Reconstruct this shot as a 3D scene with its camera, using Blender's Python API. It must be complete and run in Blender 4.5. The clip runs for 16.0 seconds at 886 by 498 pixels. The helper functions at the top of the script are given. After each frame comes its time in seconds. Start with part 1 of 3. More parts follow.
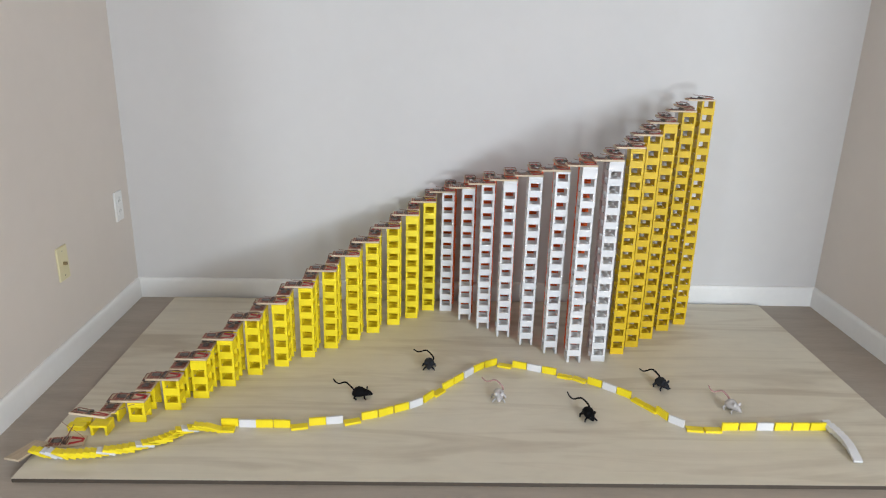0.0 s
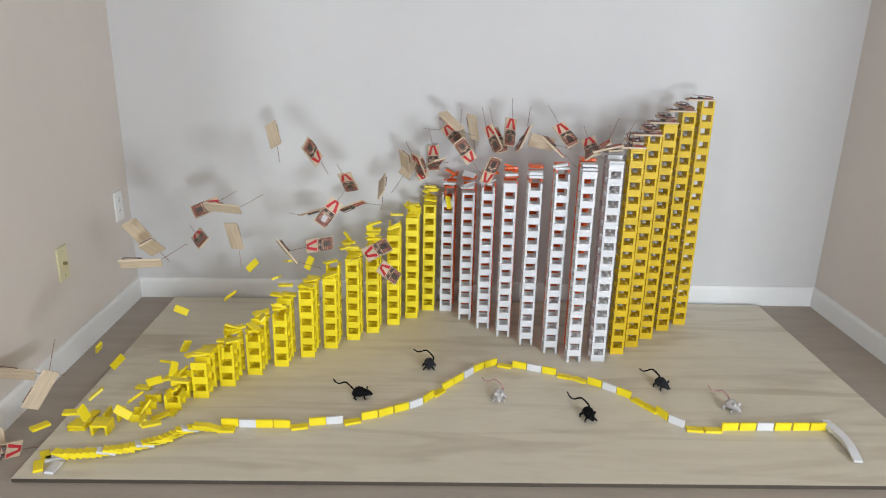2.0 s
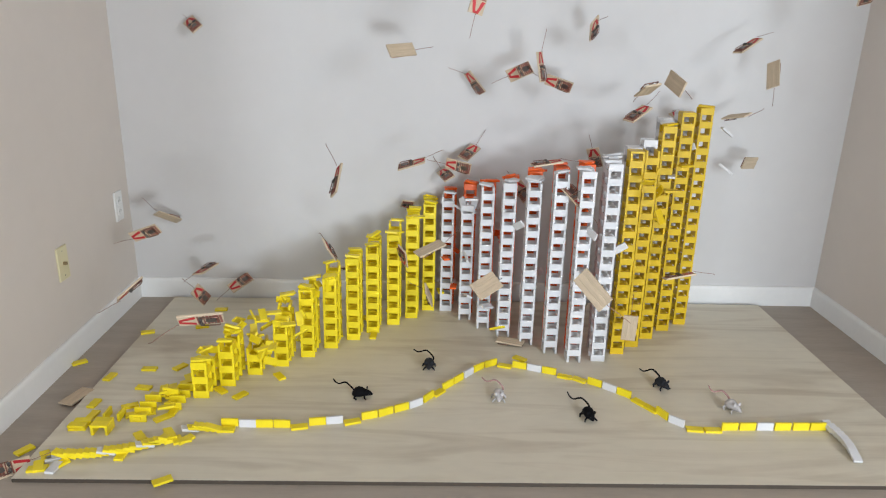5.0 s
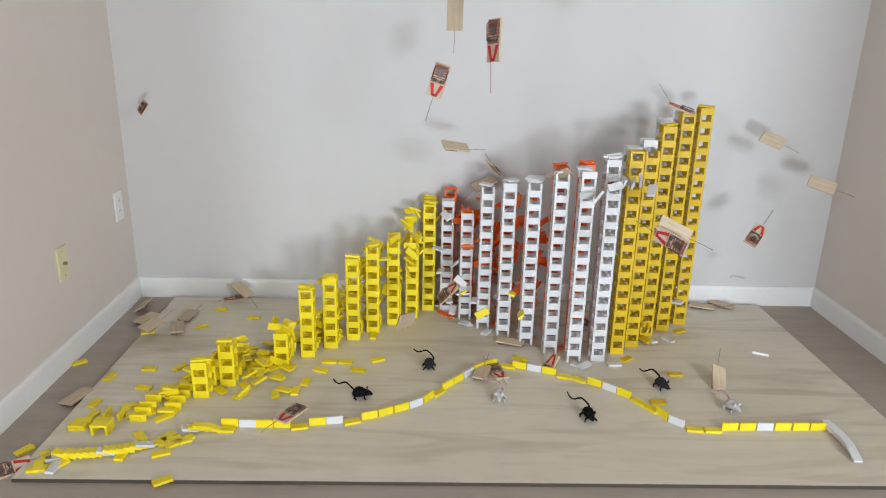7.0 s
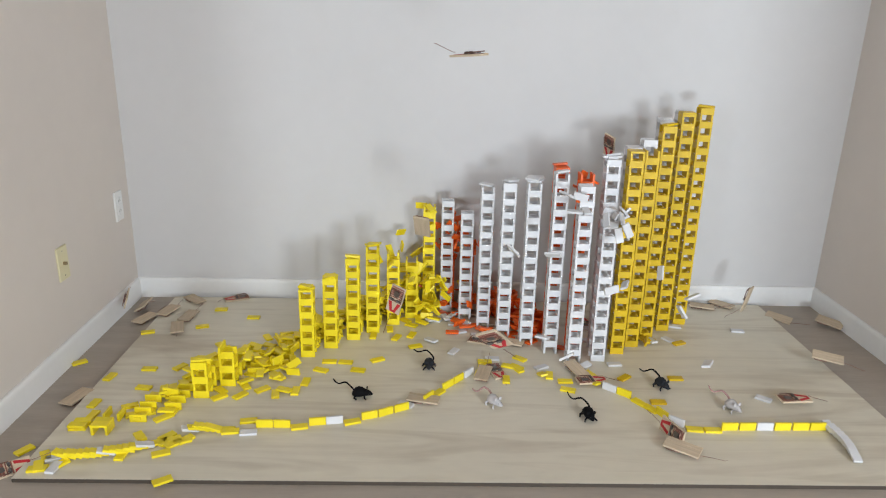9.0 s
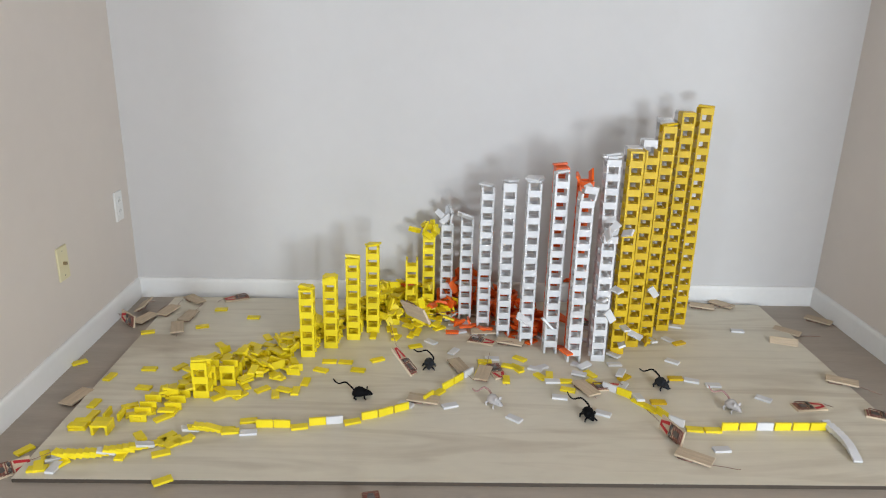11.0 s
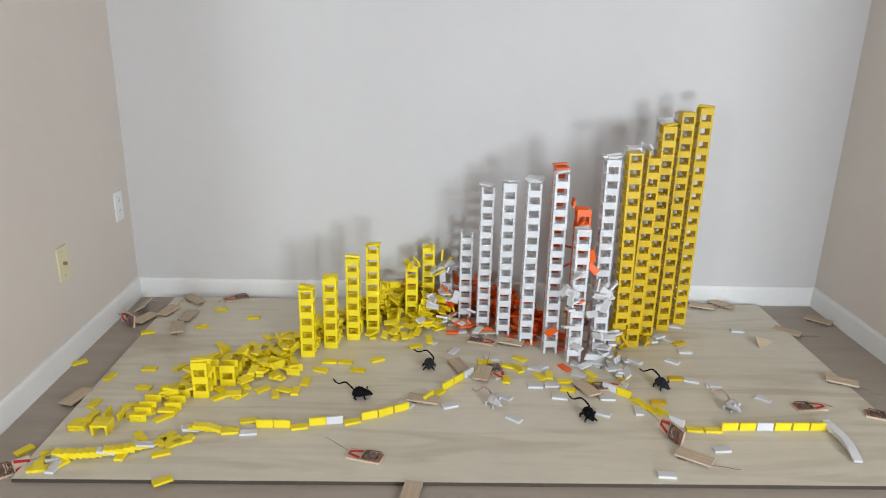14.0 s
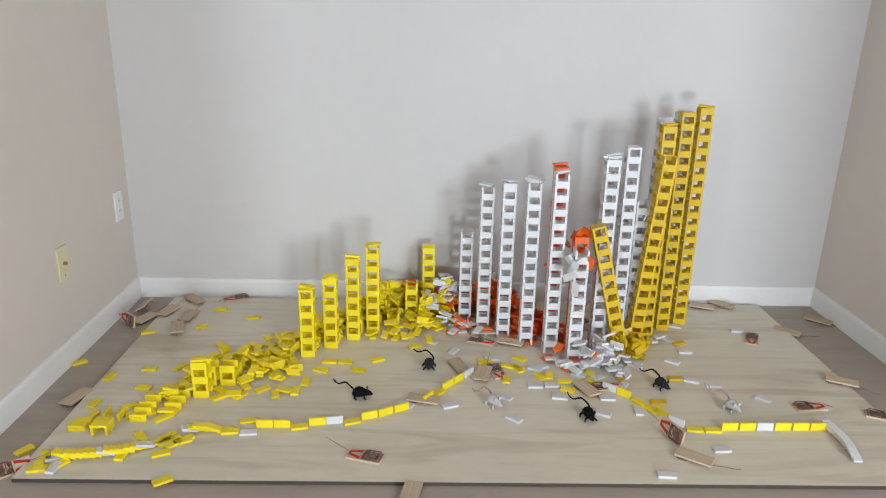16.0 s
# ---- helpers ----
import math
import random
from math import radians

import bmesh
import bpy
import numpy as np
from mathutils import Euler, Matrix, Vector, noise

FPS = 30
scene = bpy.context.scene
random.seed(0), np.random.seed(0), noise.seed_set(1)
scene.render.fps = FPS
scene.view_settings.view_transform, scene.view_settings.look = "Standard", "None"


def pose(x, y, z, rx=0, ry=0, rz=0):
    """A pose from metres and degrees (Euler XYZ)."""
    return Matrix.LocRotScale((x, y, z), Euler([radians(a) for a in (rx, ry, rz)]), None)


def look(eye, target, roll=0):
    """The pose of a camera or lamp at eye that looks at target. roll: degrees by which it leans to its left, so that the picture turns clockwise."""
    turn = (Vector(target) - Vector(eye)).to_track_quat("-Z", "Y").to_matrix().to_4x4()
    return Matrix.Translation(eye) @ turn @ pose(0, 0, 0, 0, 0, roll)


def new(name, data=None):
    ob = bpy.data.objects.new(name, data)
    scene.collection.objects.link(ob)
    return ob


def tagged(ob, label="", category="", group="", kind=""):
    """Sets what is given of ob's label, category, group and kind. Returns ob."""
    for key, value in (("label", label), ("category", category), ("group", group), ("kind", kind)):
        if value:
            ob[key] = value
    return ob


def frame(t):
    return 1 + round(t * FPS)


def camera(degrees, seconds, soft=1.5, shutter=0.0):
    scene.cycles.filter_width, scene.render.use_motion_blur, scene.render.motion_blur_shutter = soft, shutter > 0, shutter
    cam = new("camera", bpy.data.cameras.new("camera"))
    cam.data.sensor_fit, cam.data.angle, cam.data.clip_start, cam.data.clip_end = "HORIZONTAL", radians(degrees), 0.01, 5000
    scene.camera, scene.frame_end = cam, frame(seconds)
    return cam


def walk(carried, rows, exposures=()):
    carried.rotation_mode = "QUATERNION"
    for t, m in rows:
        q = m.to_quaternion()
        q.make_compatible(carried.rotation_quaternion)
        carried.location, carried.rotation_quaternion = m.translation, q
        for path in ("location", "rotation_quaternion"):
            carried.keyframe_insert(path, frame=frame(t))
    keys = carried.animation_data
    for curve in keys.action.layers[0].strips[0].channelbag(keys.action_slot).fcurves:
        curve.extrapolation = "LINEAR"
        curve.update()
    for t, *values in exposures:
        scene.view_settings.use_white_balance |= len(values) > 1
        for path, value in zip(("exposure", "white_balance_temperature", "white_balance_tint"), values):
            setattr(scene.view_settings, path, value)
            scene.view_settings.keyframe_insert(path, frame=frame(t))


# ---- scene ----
cam = camera(63.82, 16.0, 1.15)
EYE = pose(1.0371, -1.5402, 1.1313, 71.858, -1.293, -0.976)
walk(cam, [(0, EYE), (16.0, EYE)], [(0, -0.13, 6500, 10), (16.0, -0.13, 6500, 10)])

# ---- plan, metres: the plywood's front left corner is the origin, its top is z = 0 ----
FLOOR = -0.012
WALL_L, WALL_R, WALL_B, CEIL = -0.159, 2.689, 1.255, 2.43
MOUTH = -0.12                                 # the alcove opens here into the room
ROOM_L, ROOM_R, WALL_F = -2.6, 4.6, -3.6
G = 0.105          # gravity as the slowed film shows it
END = 16.0

# ---- light ----
world = bpy.data.worlds.new("sky")
scene.world = world
world.use_nodes = True
sky = world.node_tree.nodes.new("ShaderNodeTexSky")
sky.sky_type, sky.sun_disc, sky.sun_elevation, sky.sun_rotation = "NISHITA", False, radians(35), radians(150)
world.node_tree.links.new(sky.outputs[0], world.node_tree.nodes["Background"].inputs[0])
world.node_tree.nodes["Background"].inputs[1].default_value = 0.1


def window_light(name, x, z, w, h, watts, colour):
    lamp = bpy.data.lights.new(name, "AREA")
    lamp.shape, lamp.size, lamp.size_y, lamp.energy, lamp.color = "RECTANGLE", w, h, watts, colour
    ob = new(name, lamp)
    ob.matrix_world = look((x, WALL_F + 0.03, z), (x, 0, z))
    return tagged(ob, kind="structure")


# left window, low window, unseen fill added at right: x, z, width, height
WINDOWS_AND_FILL = [(-1.40, 1.60, 0.8, 1.3), (1.80, 0.36, 0.60, 0.45), (3.35, 1.72, 1.2, 1.25)]
DAY = (0.822, 0.92, 1.01)
window_light("window_light", *WINDOWS_AND_FILL[0], 62, DAY)
window_light("window_light", *WINDOWS_AND_FILL[1], 82, DAY)
# added fill, no known window: brightens the left wall and the plywood
window_light("window_light", *WINDOWS_AND_FILL[2], 118, DAY)


# ---- materials ----
def material(name, colour, rough=0.5, metal=0.0, vary=0.06, scale=30.0, bump=0.0, stretch=(1, 1, 1), spread=0.0, coat=0.0, spec=0.5):
    m = bpy.data.materials.new(name)
    m.use_nodes = True
    n, l = m.node_tree.nodes, m.node_tree.links
    b = n["Principled BSDF"]
    b.inputs["Roughness"].default_value, b.inputs["Metallic"].default_value = rough, metal
    b.inputs["Coat Weight"].default_value, b.inputs["Specular IOR Level"].default_value = coat, spec
    tc, mp = n.new("ShaderNodeTexCoord"), n.new("ShaderNodeMapping")
    mp.inputs["Scale"].default_value = stretch
    l.new(tc.outputs["Object"], mp.inputs[0])
    big, fine = n.new("ShaderNodeTexNoise"), n.new("ShaderNodeTexNoise")
    for t, s, d in ((big, scale, 3), (fine, scale * 9, 2)):
        t.inputs["Scale"].default_value, t.inputs["Detail"].default_value = s, d
        l.new(mp.outputs[0], t.inputs["Vector"])
    mix = n.new("ShaderNodeMath")
    mix.operation, mix.inputs[1].default_value = "MULTIPLY_ADD", 0.5
    l.new(fine.outputs[0], mix.inputs[0]), l.new(big.outputs[0], mix.inputs[2])
    ramp = n.new("ShaderNodeMapRange")
    for k, v in (("From Min", 0.45), ("From Max", 1.05), ("To Min", 1 - vary), ("To Max", 1 + vary)):
        ramp.inputs[k].default_value = v
    l.new(mix.outputs[0], ramp.inputs[0])
    value = ramp.outputs[0]
    if spread:
        info, rnd, mul = n.new("ShaderNodeObjectInfo"), n.new("ShaderNodeMapRange"), n.new("ShaderNodeMath")
        rnd.inputs["To Min"].default_value, rnd.inputs["To Max"].default_value = 1 - spread, 1 + spread
        mul.operation = "MULTIPLY"
        l.new(info.outputs["Random"], rnd.inputs[0]), l.new(rnd.outputs[0], mul.inputs[0]), l.new(value, mul.inputs[1])
        value = mul.outputs[0]
    hsv = n.new("ShaderNodeHueSaturation")
    hsv.inputs["Color"].default_value = (*colour, 1)
    l.new(value, hsv.inputs["Value"]), l.new(hsv.outputs[0], b.inputs["Base Color"])
    if bump:
        bp = n.new("ShaderNodeBump")
        bp.inputs["Strength"].default_value, bp.inputs["Distance"].default_value = bump, 0.002
        l.new(mix.outputs[0], bp.inputs["Height"]), l.new(bp.outputs[0], b.inputs["Normal"])
    return m


def plywood_material():
    """Pale rotary-cut veneer: long cathedral grain, faint darker streaks and smudges."""
    m = material("plywood", (0.50, 0.415, 0.30), 0.55, vary=0.07, scale=3.0, stretch=(0.6, 1.3, 1), bump=0.05)
    n, l = m.node_tree.nodes, m.node_tree.links
    b = n["Principled BSDF"]
    hsv = b.inputs["Base Color"].links[0].from_node
    tc, mp, wave = n.new("ShaderNodeTexCoord"), n.new("ShaderNodeMapping"), n.new("ShaderNodeTexNoise")
    mp.inputs["Scale"].default_value = (0.8, 5.5, 1)
    wave.inputs["Scale"].default_value, wave.inputs["Detail"].default_value, wave.inputs["Distortion"].default_value = 1.3, 6, 1.6
    l.new(tc.outputs["Object"], mp.inputs[0]), l.new(mp.outputs[0], wave.inputs["Vector"])
    ramp = n.new("ShaderNodeValToRGB")
    e = ramp.color_ramp.elements
    e[0].position, e[0].color = 0.30, (0.55, 0.49, 0.385, 1)
    e[1].position, e[1].color = 0.48, (0.71, 0.665, 0.55, 1)
    l.new(wave.outputs[0], ramp.inputs[0])
    mp2, line = n.new("ShaderNodeMapping"), n.new("ShaderNodeTexNoise")
    mp2.inputs["Scale"].default_value = (0.7, 13, 1)
    line.inputs["Scale"].default_value, line.inputs["Detail"].default_value, line.inputs["Distortion"].default_value = 1.1, 6, 1.8
    l.new(tc.outputs["Object"], mp2.inputs[0]), l.new(mp2.outputs[0], line.inputs["Vector"])
    streak = n.new("ShaderNodeMapRange")
    for k, v in (("From Min", 0.52), ("From Max", 0.80), ("To Min", 0.0), ("To Max", 0.34)):
        streak.inputs[k].default_value = v
    blend = n.new("ShaderNodeMix")
    blend.data_type = "RGBA"
    blend.inputs[7].default_value = (0.40, 0.335, 0.245, 1)
    l.new(line.outputs[0], streak.inputs[0]), l.new(streak.outputs[0], blend.inputs[0])
    l.new(ramp.outputs[0], blend.inputs[6]), l.new(blend.outputs[2], hsv.inputs["Color"])
    return m


M_WALL = material("wall_paint", (0.60, 0.59, 0.585), 0.75, vary=0.025, scale=1.6, bump=0.04)
# side walls: the warm bounce light they catch is mixed into the paint colour
M_SIDE = material("side_wall_warm_light", (0.67, 0.615, 0.565), 0.75, vary=0.025, scale=1.6, bump=0.04)
# unseen room walls: dark brown keeps bounce light low and shadows warm
M_ROOM = material("room_bounce_tint", (0.30, 0.20, 0.14), 0.8, vary=0.03, scale=1.6)
# ceiling out of view, browned so that it returns little and warm light
M_CEIL = material("ceiling_bounce_tint", (0.40, 0.31, 0.24), 0.9, vary=0.02, scale=2)
M_TRIM = material("trim_paint", (0.80, 0.80, 0.79), 0.4, vary=0.03, scale=6)
M_FLOOR = material("floor_vinyl", (0.40, 0.35, 0.295), 0.6, vary=0.10, scale=4, stretch=(0.8, 5, 1), bump=0.06)
M_PLY = plywood_material()
# layered edge, blackened to paint in the shadow line along the sheet
M_PLYEDGE = material("plywood_edge_shade", (0.06, 0.045, 0.032), 0.7, vary=0.2, scale=40, stretch=(0.2, 1, 6))
M_YELLOW = material("yellow_plastic", (0.86, 0.69, 0.016), 0.38, vary=0.03, scale=40, spread=0.06)
M_GOLD = material("golden_plastic", (0.65, 0.435, 0.007), 0.38, vary=0.03, scale=40, spread=0.06)
M_WHITE = material("white_plastic", (0.67, 0.675, 0.69), 0.35, vary=0.02, scale=40, spread=0.04)
M_ORANGE = material("orange_plastic", (0.85, 0.13, 0.012), 0.38, vary=0.03, scale=40, spread=0.06)
M_TRAPWOOD = material("trap_pine", (0.56, 0.45, 0.32), 0.65, vary=0.16, scale=18, stretch=(0.6, 6, 6), bump=0.08, spread=0.12)
M_STEEL = material("dark_spring_steel", (0.20, 0.18, 0.17), 0.35, 0.9, vary=0.1, scale=90)
M_COPPER = material("coppered_wire", (0.30, 0.17, 0.135), 0.4, 0.85, vary=0.1, scale=90)
M_RED = material("red_print", (0.50, 0.022, 0.03), 0.6, vary=0.1, scale=60)
M_PINK = material("faded_red_print", (0.30, 0.115, 0.085), 0.65, vary=0.2, scale=90)
M_BLACK = material("black_rubber", (0.004, 0.004, 0.005), 0.8, spec=0.15, vary=0.2, scale=60)
M_GREY = material("grey_rubber", (0.024, 0.026, 0.031), 0.8, spec=0.15, vary=0.2, scale=60)
M_PALE = material("pale_rubber", (0.52, 0.50, 0.50), 0.5, vary=0.1, scale=60)
M_TAIL = material("pink_tail_rubber", (0.35, 0.20, 0.18), 0.5, vary=0.1, scale=60)
M_IVORY = material("ivory_plate", (0.72, 0.66, 0.42), 0.35, vary=0.02, scale=20)
M_PLATE = material("white_plate", (0.80, 0.80, 0.79), 0.35, vary=0.02, scale=20)
M_SLOT = material("dark_slot", (0.03, 0.03, 0.03), 0.5)
M_BRASS = material("brass_jack", (0.35, 0.28, 0.18), 0.35, 0.9)


# ---- mesh helpers ----
def box(bm, x0, x1, y0, y1, z0, z1, bevel=0.0):
    r = bmesh.ops.create_cube(bm, size=1)
    bmesh.ops.transform(bm, verts=r["verts"], matrix=Matrix.LocRotScale(((x0 + x1) / 2, (y0 + y1) / 2, (z0 + z1) / 2), None, (x1 - x0, y1 - y0, z1 - z0)))
    if bevel:
        edges = list({e for v in r["verts"] for e in v.link_edges})
        bmesh.ops.bevel(bm, geom=edges, offset=bevel, segments=1, affect="EDGES")
    return bm


def boxes(*dims, bevel=0.0):
    bm = bmesh.new()
    for d in dims:
        box(bm, *d, bevel=bevel)
    return bm


def tube(bm, points, r, sides=6, taper=None):
    """A round wire through the points."""
    pts, rings = [Vector(q) for q in points], []
    for i, q in enumerate(pts):
        d = (pts[min(i + 1, len(pts) - 1)] - pts[max(i - 1, 0)]).normalized()
        u = d.orthogonal().normalized() if i == 0 else (u - d * u.dot(d)).normalized()
        v = d.cross(u)
        rr = r if taper is None else r + (taper - r) * i / (len(pts) - 1)
        rings.append([bm.verts.new(q + rr * (math.cos(a) * u + math.sin(a) * v)) for a in (2 * math.pi * k / sides for k in range(sides))])
    for a, b in zip(rings, rings[1:]):
        for k in range(sides):
            bm.faces.new((a[k], a[(k + 1) % sides], b[(k + 1) % sides], b[k]))
    bm.faces.new(rings[0][::-1]), bm.faces.new(rings[-1])
    return bm


def mesh(name, bm, mat, smooth=False):
    me = bpy.data.meshes.new(name)
    bmesh.ops.recalc_face_normals(bm, faces=bm.faces)
    bm.to_mesh(me)
    bm.free()
    me.materials.append(mat)
    if smooth:
        for f in me.polygons:
            f.use_smooth = True
    return me


def part(name, bm, mat, parent=None, label="", smooth=False):
    ob = new(name, mesh(name, bm, mat, smooth))
    ob.parent = parent
    return tagged(ob, label)


def structure(name, bm, mat, label, category):
    return tagged(part(name, bm, mat), label, category, kind="structure")


# ---- the room ----
T = 0.12
structure("floor", boxes((ROOM_L - T, ROOM_R + T, WALL_F - T, WALL_B + T, FLOOR - 0.1, FLOOR)), M_FLOOR, "taupe wood-look vinyl floor of the room", "floor")
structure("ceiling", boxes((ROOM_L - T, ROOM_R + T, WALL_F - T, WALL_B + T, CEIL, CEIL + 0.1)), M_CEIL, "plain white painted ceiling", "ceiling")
structure("wall_back", boxes((WALL_L - T, WALL_R + T, WALL_B, WALL_B + T, FLOOR, CEIL)), M_WALL, "smooth off-white painted end wall of the alcove", "wall")
structure("wall_left", boxes((WALL_L - T, WALL_L, MOUTH, WALL_B, FLOOR, CEIL)), M_SIDE, "smooth warm off-white painted side wall with two plates", "wall")
structure("wall_right", boxes((WALL_R, WALL_R + T, MOUTH, WALL_B, FLOOR, CEIL)), M_SIDE, "smooth warm off-white painted side wall", "wall")
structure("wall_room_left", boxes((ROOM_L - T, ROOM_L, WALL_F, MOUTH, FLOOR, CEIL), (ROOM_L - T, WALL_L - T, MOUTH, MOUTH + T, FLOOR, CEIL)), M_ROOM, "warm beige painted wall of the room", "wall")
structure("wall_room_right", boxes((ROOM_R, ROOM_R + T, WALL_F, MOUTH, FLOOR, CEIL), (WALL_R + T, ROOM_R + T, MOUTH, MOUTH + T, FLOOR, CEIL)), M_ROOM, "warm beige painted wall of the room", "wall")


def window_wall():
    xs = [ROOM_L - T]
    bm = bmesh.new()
    for x, z, w, h in WINDOWS_AND_FILL:
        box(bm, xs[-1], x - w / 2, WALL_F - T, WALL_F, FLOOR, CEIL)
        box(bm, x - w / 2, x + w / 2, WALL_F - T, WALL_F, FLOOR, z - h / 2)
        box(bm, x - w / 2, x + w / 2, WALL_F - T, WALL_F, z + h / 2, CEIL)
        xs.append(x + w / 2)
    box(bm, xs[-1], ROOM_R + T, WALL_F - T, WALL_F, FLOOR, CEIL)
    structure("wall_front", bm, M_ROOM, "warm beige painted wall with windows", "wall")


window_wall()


def baseboard(name, length, m):
    """A 85 mm board with an eased top."""
    bm = bmesh.new()
    prof = [(0, 0), (-0.012, 0), (-0.012, 0.070), (-0.0108, 0.077), (-0.008, 0.083), (-0.004, 0.0855), (0, 0.0855)]
    a = [bm.verts.new((0, y, z)) for y, z in prof]
    b = [bm.verts.new((length, y, z)) for y, z in prof]
    for i in range(len(prof)):
        j = (i + 1) % len(prof)
        bm.faces.new((a[i], a[j], b[j], b[i]))
    bm.faces.new(a[::-1]), bm.faces.new(b)
    structure(name, bm, M_TRIM, "white painted wooden baseboard along the wall", "baseboard").matrix_world = m


baseboard("baseboard_back", WALL_R - WALL_L, pose(WALL_L, WALL_B, FLOOR))
baseboard("baseboard_left", WALL_B - MOUTH - 0.0122, pose(WALL_L, MOUTH, FLOOR, 0, 0, 90))
baseboard("baseboard_right", WALL_B - MOUTH - 0.0122, pose(WALL_R, WALL_B - 0.0122, FLOOR, 0, 0, -90))


def plywood():
    sheet = tagged(new("plywood_sheet"), "large pale plywood sheet lying on the floor", "plywood")
    sheet.location = (0, 0, FLOOR)
    part("top_veneer", boxes((0, 2.44, 0, 1.22, 0.0117, 0.012)), M_PLY, sheet)
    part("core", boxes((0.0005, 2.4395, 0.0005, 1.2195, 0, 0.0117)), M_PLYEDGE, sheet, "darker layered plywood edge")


plywood()


def wall_plate(name, y, z, mat, label, outlet):
    """A 70 x 114 mm cover plate on the side wall."""
    plate = tagged(new(name), label, "wall plate")
    plate.matrix_world = pose(WALL_L, y, z)
    part("cover", boxes((0, 0.007, -0.0325, 0.0325, -0.057, 0.057), bevel=0.002), mat, plate)
    for s in (-1, 1):
        part("screw", boxes((0.0055, 0.0072, -0.0025, 0.0025, s * 0.042 - 0.0025, s * 0.042 + 0.0025), bevel=0.0008), M_SLOT if not outlet else M_PLATE, plate)
    if outlet:
        for s in (-1, 1):
            socket = part("socket", boxes((0.0055, 0.0085, -0.017, 0.017, s * 0.0195 - 0.0135, s * 0.0195 + 0.0135), bevel=0.003), mat, plate)
            for d in (-0.006, 0.006):
                part("slot", boxes((0.008, 0.009, d - 0.001, d + 0.001, s * 0.0195 - 0.002, s * 0.0195 + 0.006)), M_SLOT, socket)
    else:
        part("cable_jack", tube(bmesh.new(), [(0.005, 0, 0), (0.018, 0, 0)], 0.0055, 8), M_BRASS, plate, "brass coaxial jack")


wall_plate("cable_plate", 0.685, 0.332, M_IVORY, "ivory cable plate with a brass jack on the wall", False)
wall_plate("power_outlet", 1.146, 0.405, M_PLATE, "white double power outlet on the wall", True)

# ---- dominoes ----
DL, DW, DT = 0.048, 0.024, 0.0075
DOMINO = {c: mesh("domino", boxes((-DL / 2, DL / 2, -DT / 2, DT / 2, -DW / 2, DW / 2), bevel=0.0007), m)
          for c, m in (("yellow", M_YELLOW), ("golden yellow", M_GOLD), ("white", M_WHITE), ("orange", M_ORANGE))}
MOVES = []          # (object, rows)
rng = random.Random(7)

# front towers: left front corner x, y, layers of dominoes on edge, flat pairs on top
TOWERS = [(0.112, 0.195), (0.191, 0.264), (0.268, 0.333), (0.330, 0.403), (0.392, 0.477), (0.459, 0.555), (0.534, 0.616), (0.610, 0.687), (0.680, 0.757),
          (0.752, 0.828), (0.818, 0.892), (0.890, 0.966), (0.958, 1.032), (1.023, 1.112), (1.094, 1.110), (1.166, 1.022), (1.232, 0.944), (1.302, 0.874),
          (1.379, 0.807), (1.457, 0.739), (1.528, 0.671), (1.614, 0.682), (1.696, 0.741), (1.764, 0.800), (1.837, 0.871), (1.922, 0.944), (2.008, 1.007)]
LAYERS = [1, 2, 4, 5, 6, 8, 9, 10, 12, 13, 14, 16, 17, 18, 20, 21, 23, 24, 25, 27, 28, 29, 30, 32, 33, 34, 36]
FLATS = [1, 2, 0, 1, 2, 0, 1, 2, 0, 1, 2, 0, 1, 2, 1, 3, 1, 2, 3, 1, 2, 1, 2, 0, 1, 2, 0]
BACK_Y = 0.072


def colours(n, back):
    if n <= 14:
        return "yellow"
    if n <= 22:
        return ("orange" if n < 22 else "white") if back else "white"
    return "white" if back else "golden yellow"


class Tower:
    pass


def build_tower(n, back):
    t = Tower()
    t.n, t.back, t.colour = n, back, colours(n, back)
    x, y = TOWERS[n - 1]
    t.x, t.y = x + DL / 2 + ((0.003 if n < 15 else 0.011) if back else 0), y + DL / 2 + (BACK_Y if back else 0)
    layers, flats = LAYERS[n - 1], FLATS[n - 1] + (1 if back else 0)
    if flats > 3:
        layers, flats = layers + 1, flats - 3
    start = 1 if n == 1 or 16 <= n <= 21 else 0
    storey = "low" if layers < 7 else "tall" if layers > 18 else "medium-height"
    t.top = tagged(new("domino_tower"), "%s tower of stacked %s plastic dominoes on the plywood" % (storey, t.colour), "domino tower", "towers of dominoes")
    t.top.location = (t.x, t.y, 0)
    t.pieces, z = [], 0.0      # (object, layer, rest pose)
    for k in range(layers + flats):
        h = DW if k < layers else DT
        for s in (-1, 1):
            jx, jy, jr = rng.uniform(-0.0006, 0.0006), rng.uniform(-0.0006, 0.0006), rng.uniform(-0.8, 0.8)
            if k >= layers:
                m = pose(jx, s * 0.012 + jy, z + h / 2, 90, 0, jr)
            elif (k + start) % 2 == 0:
                m = pose(jx, s * (DL / 2 - DT / 2 - 0.0003) + jy, z + h / 2, 0, 0, jr)
            else:
                m = pose(s * (DL / 2 - DT / 2 - 0.0003) + jx, jy, z + h / 2, 0, 0, 90 + jr)
            d = new("domino", DOMINO[t.colour])
            d.parent, d.matrix_basis = t.top, m
            t.pieces.append((d, k, m))
        z += h
    t.height, t.count = z, layers + flats
    return t


FRONT = {n: build_tower(n, False) for n in range(1, 28)}
BACK = {n: build_tower(n, True) for n in range(1, 27)}


# ---- mouse traps ----
def wire_loop(x0, x1, y, r, z):
    return [(x0, -y, z), (x1 - 0.002, -y, z), (x1, -y + 0.002, z), (x1, y - 0.002, z), (x1 - 0.002, y, z), (x0, y, z)]


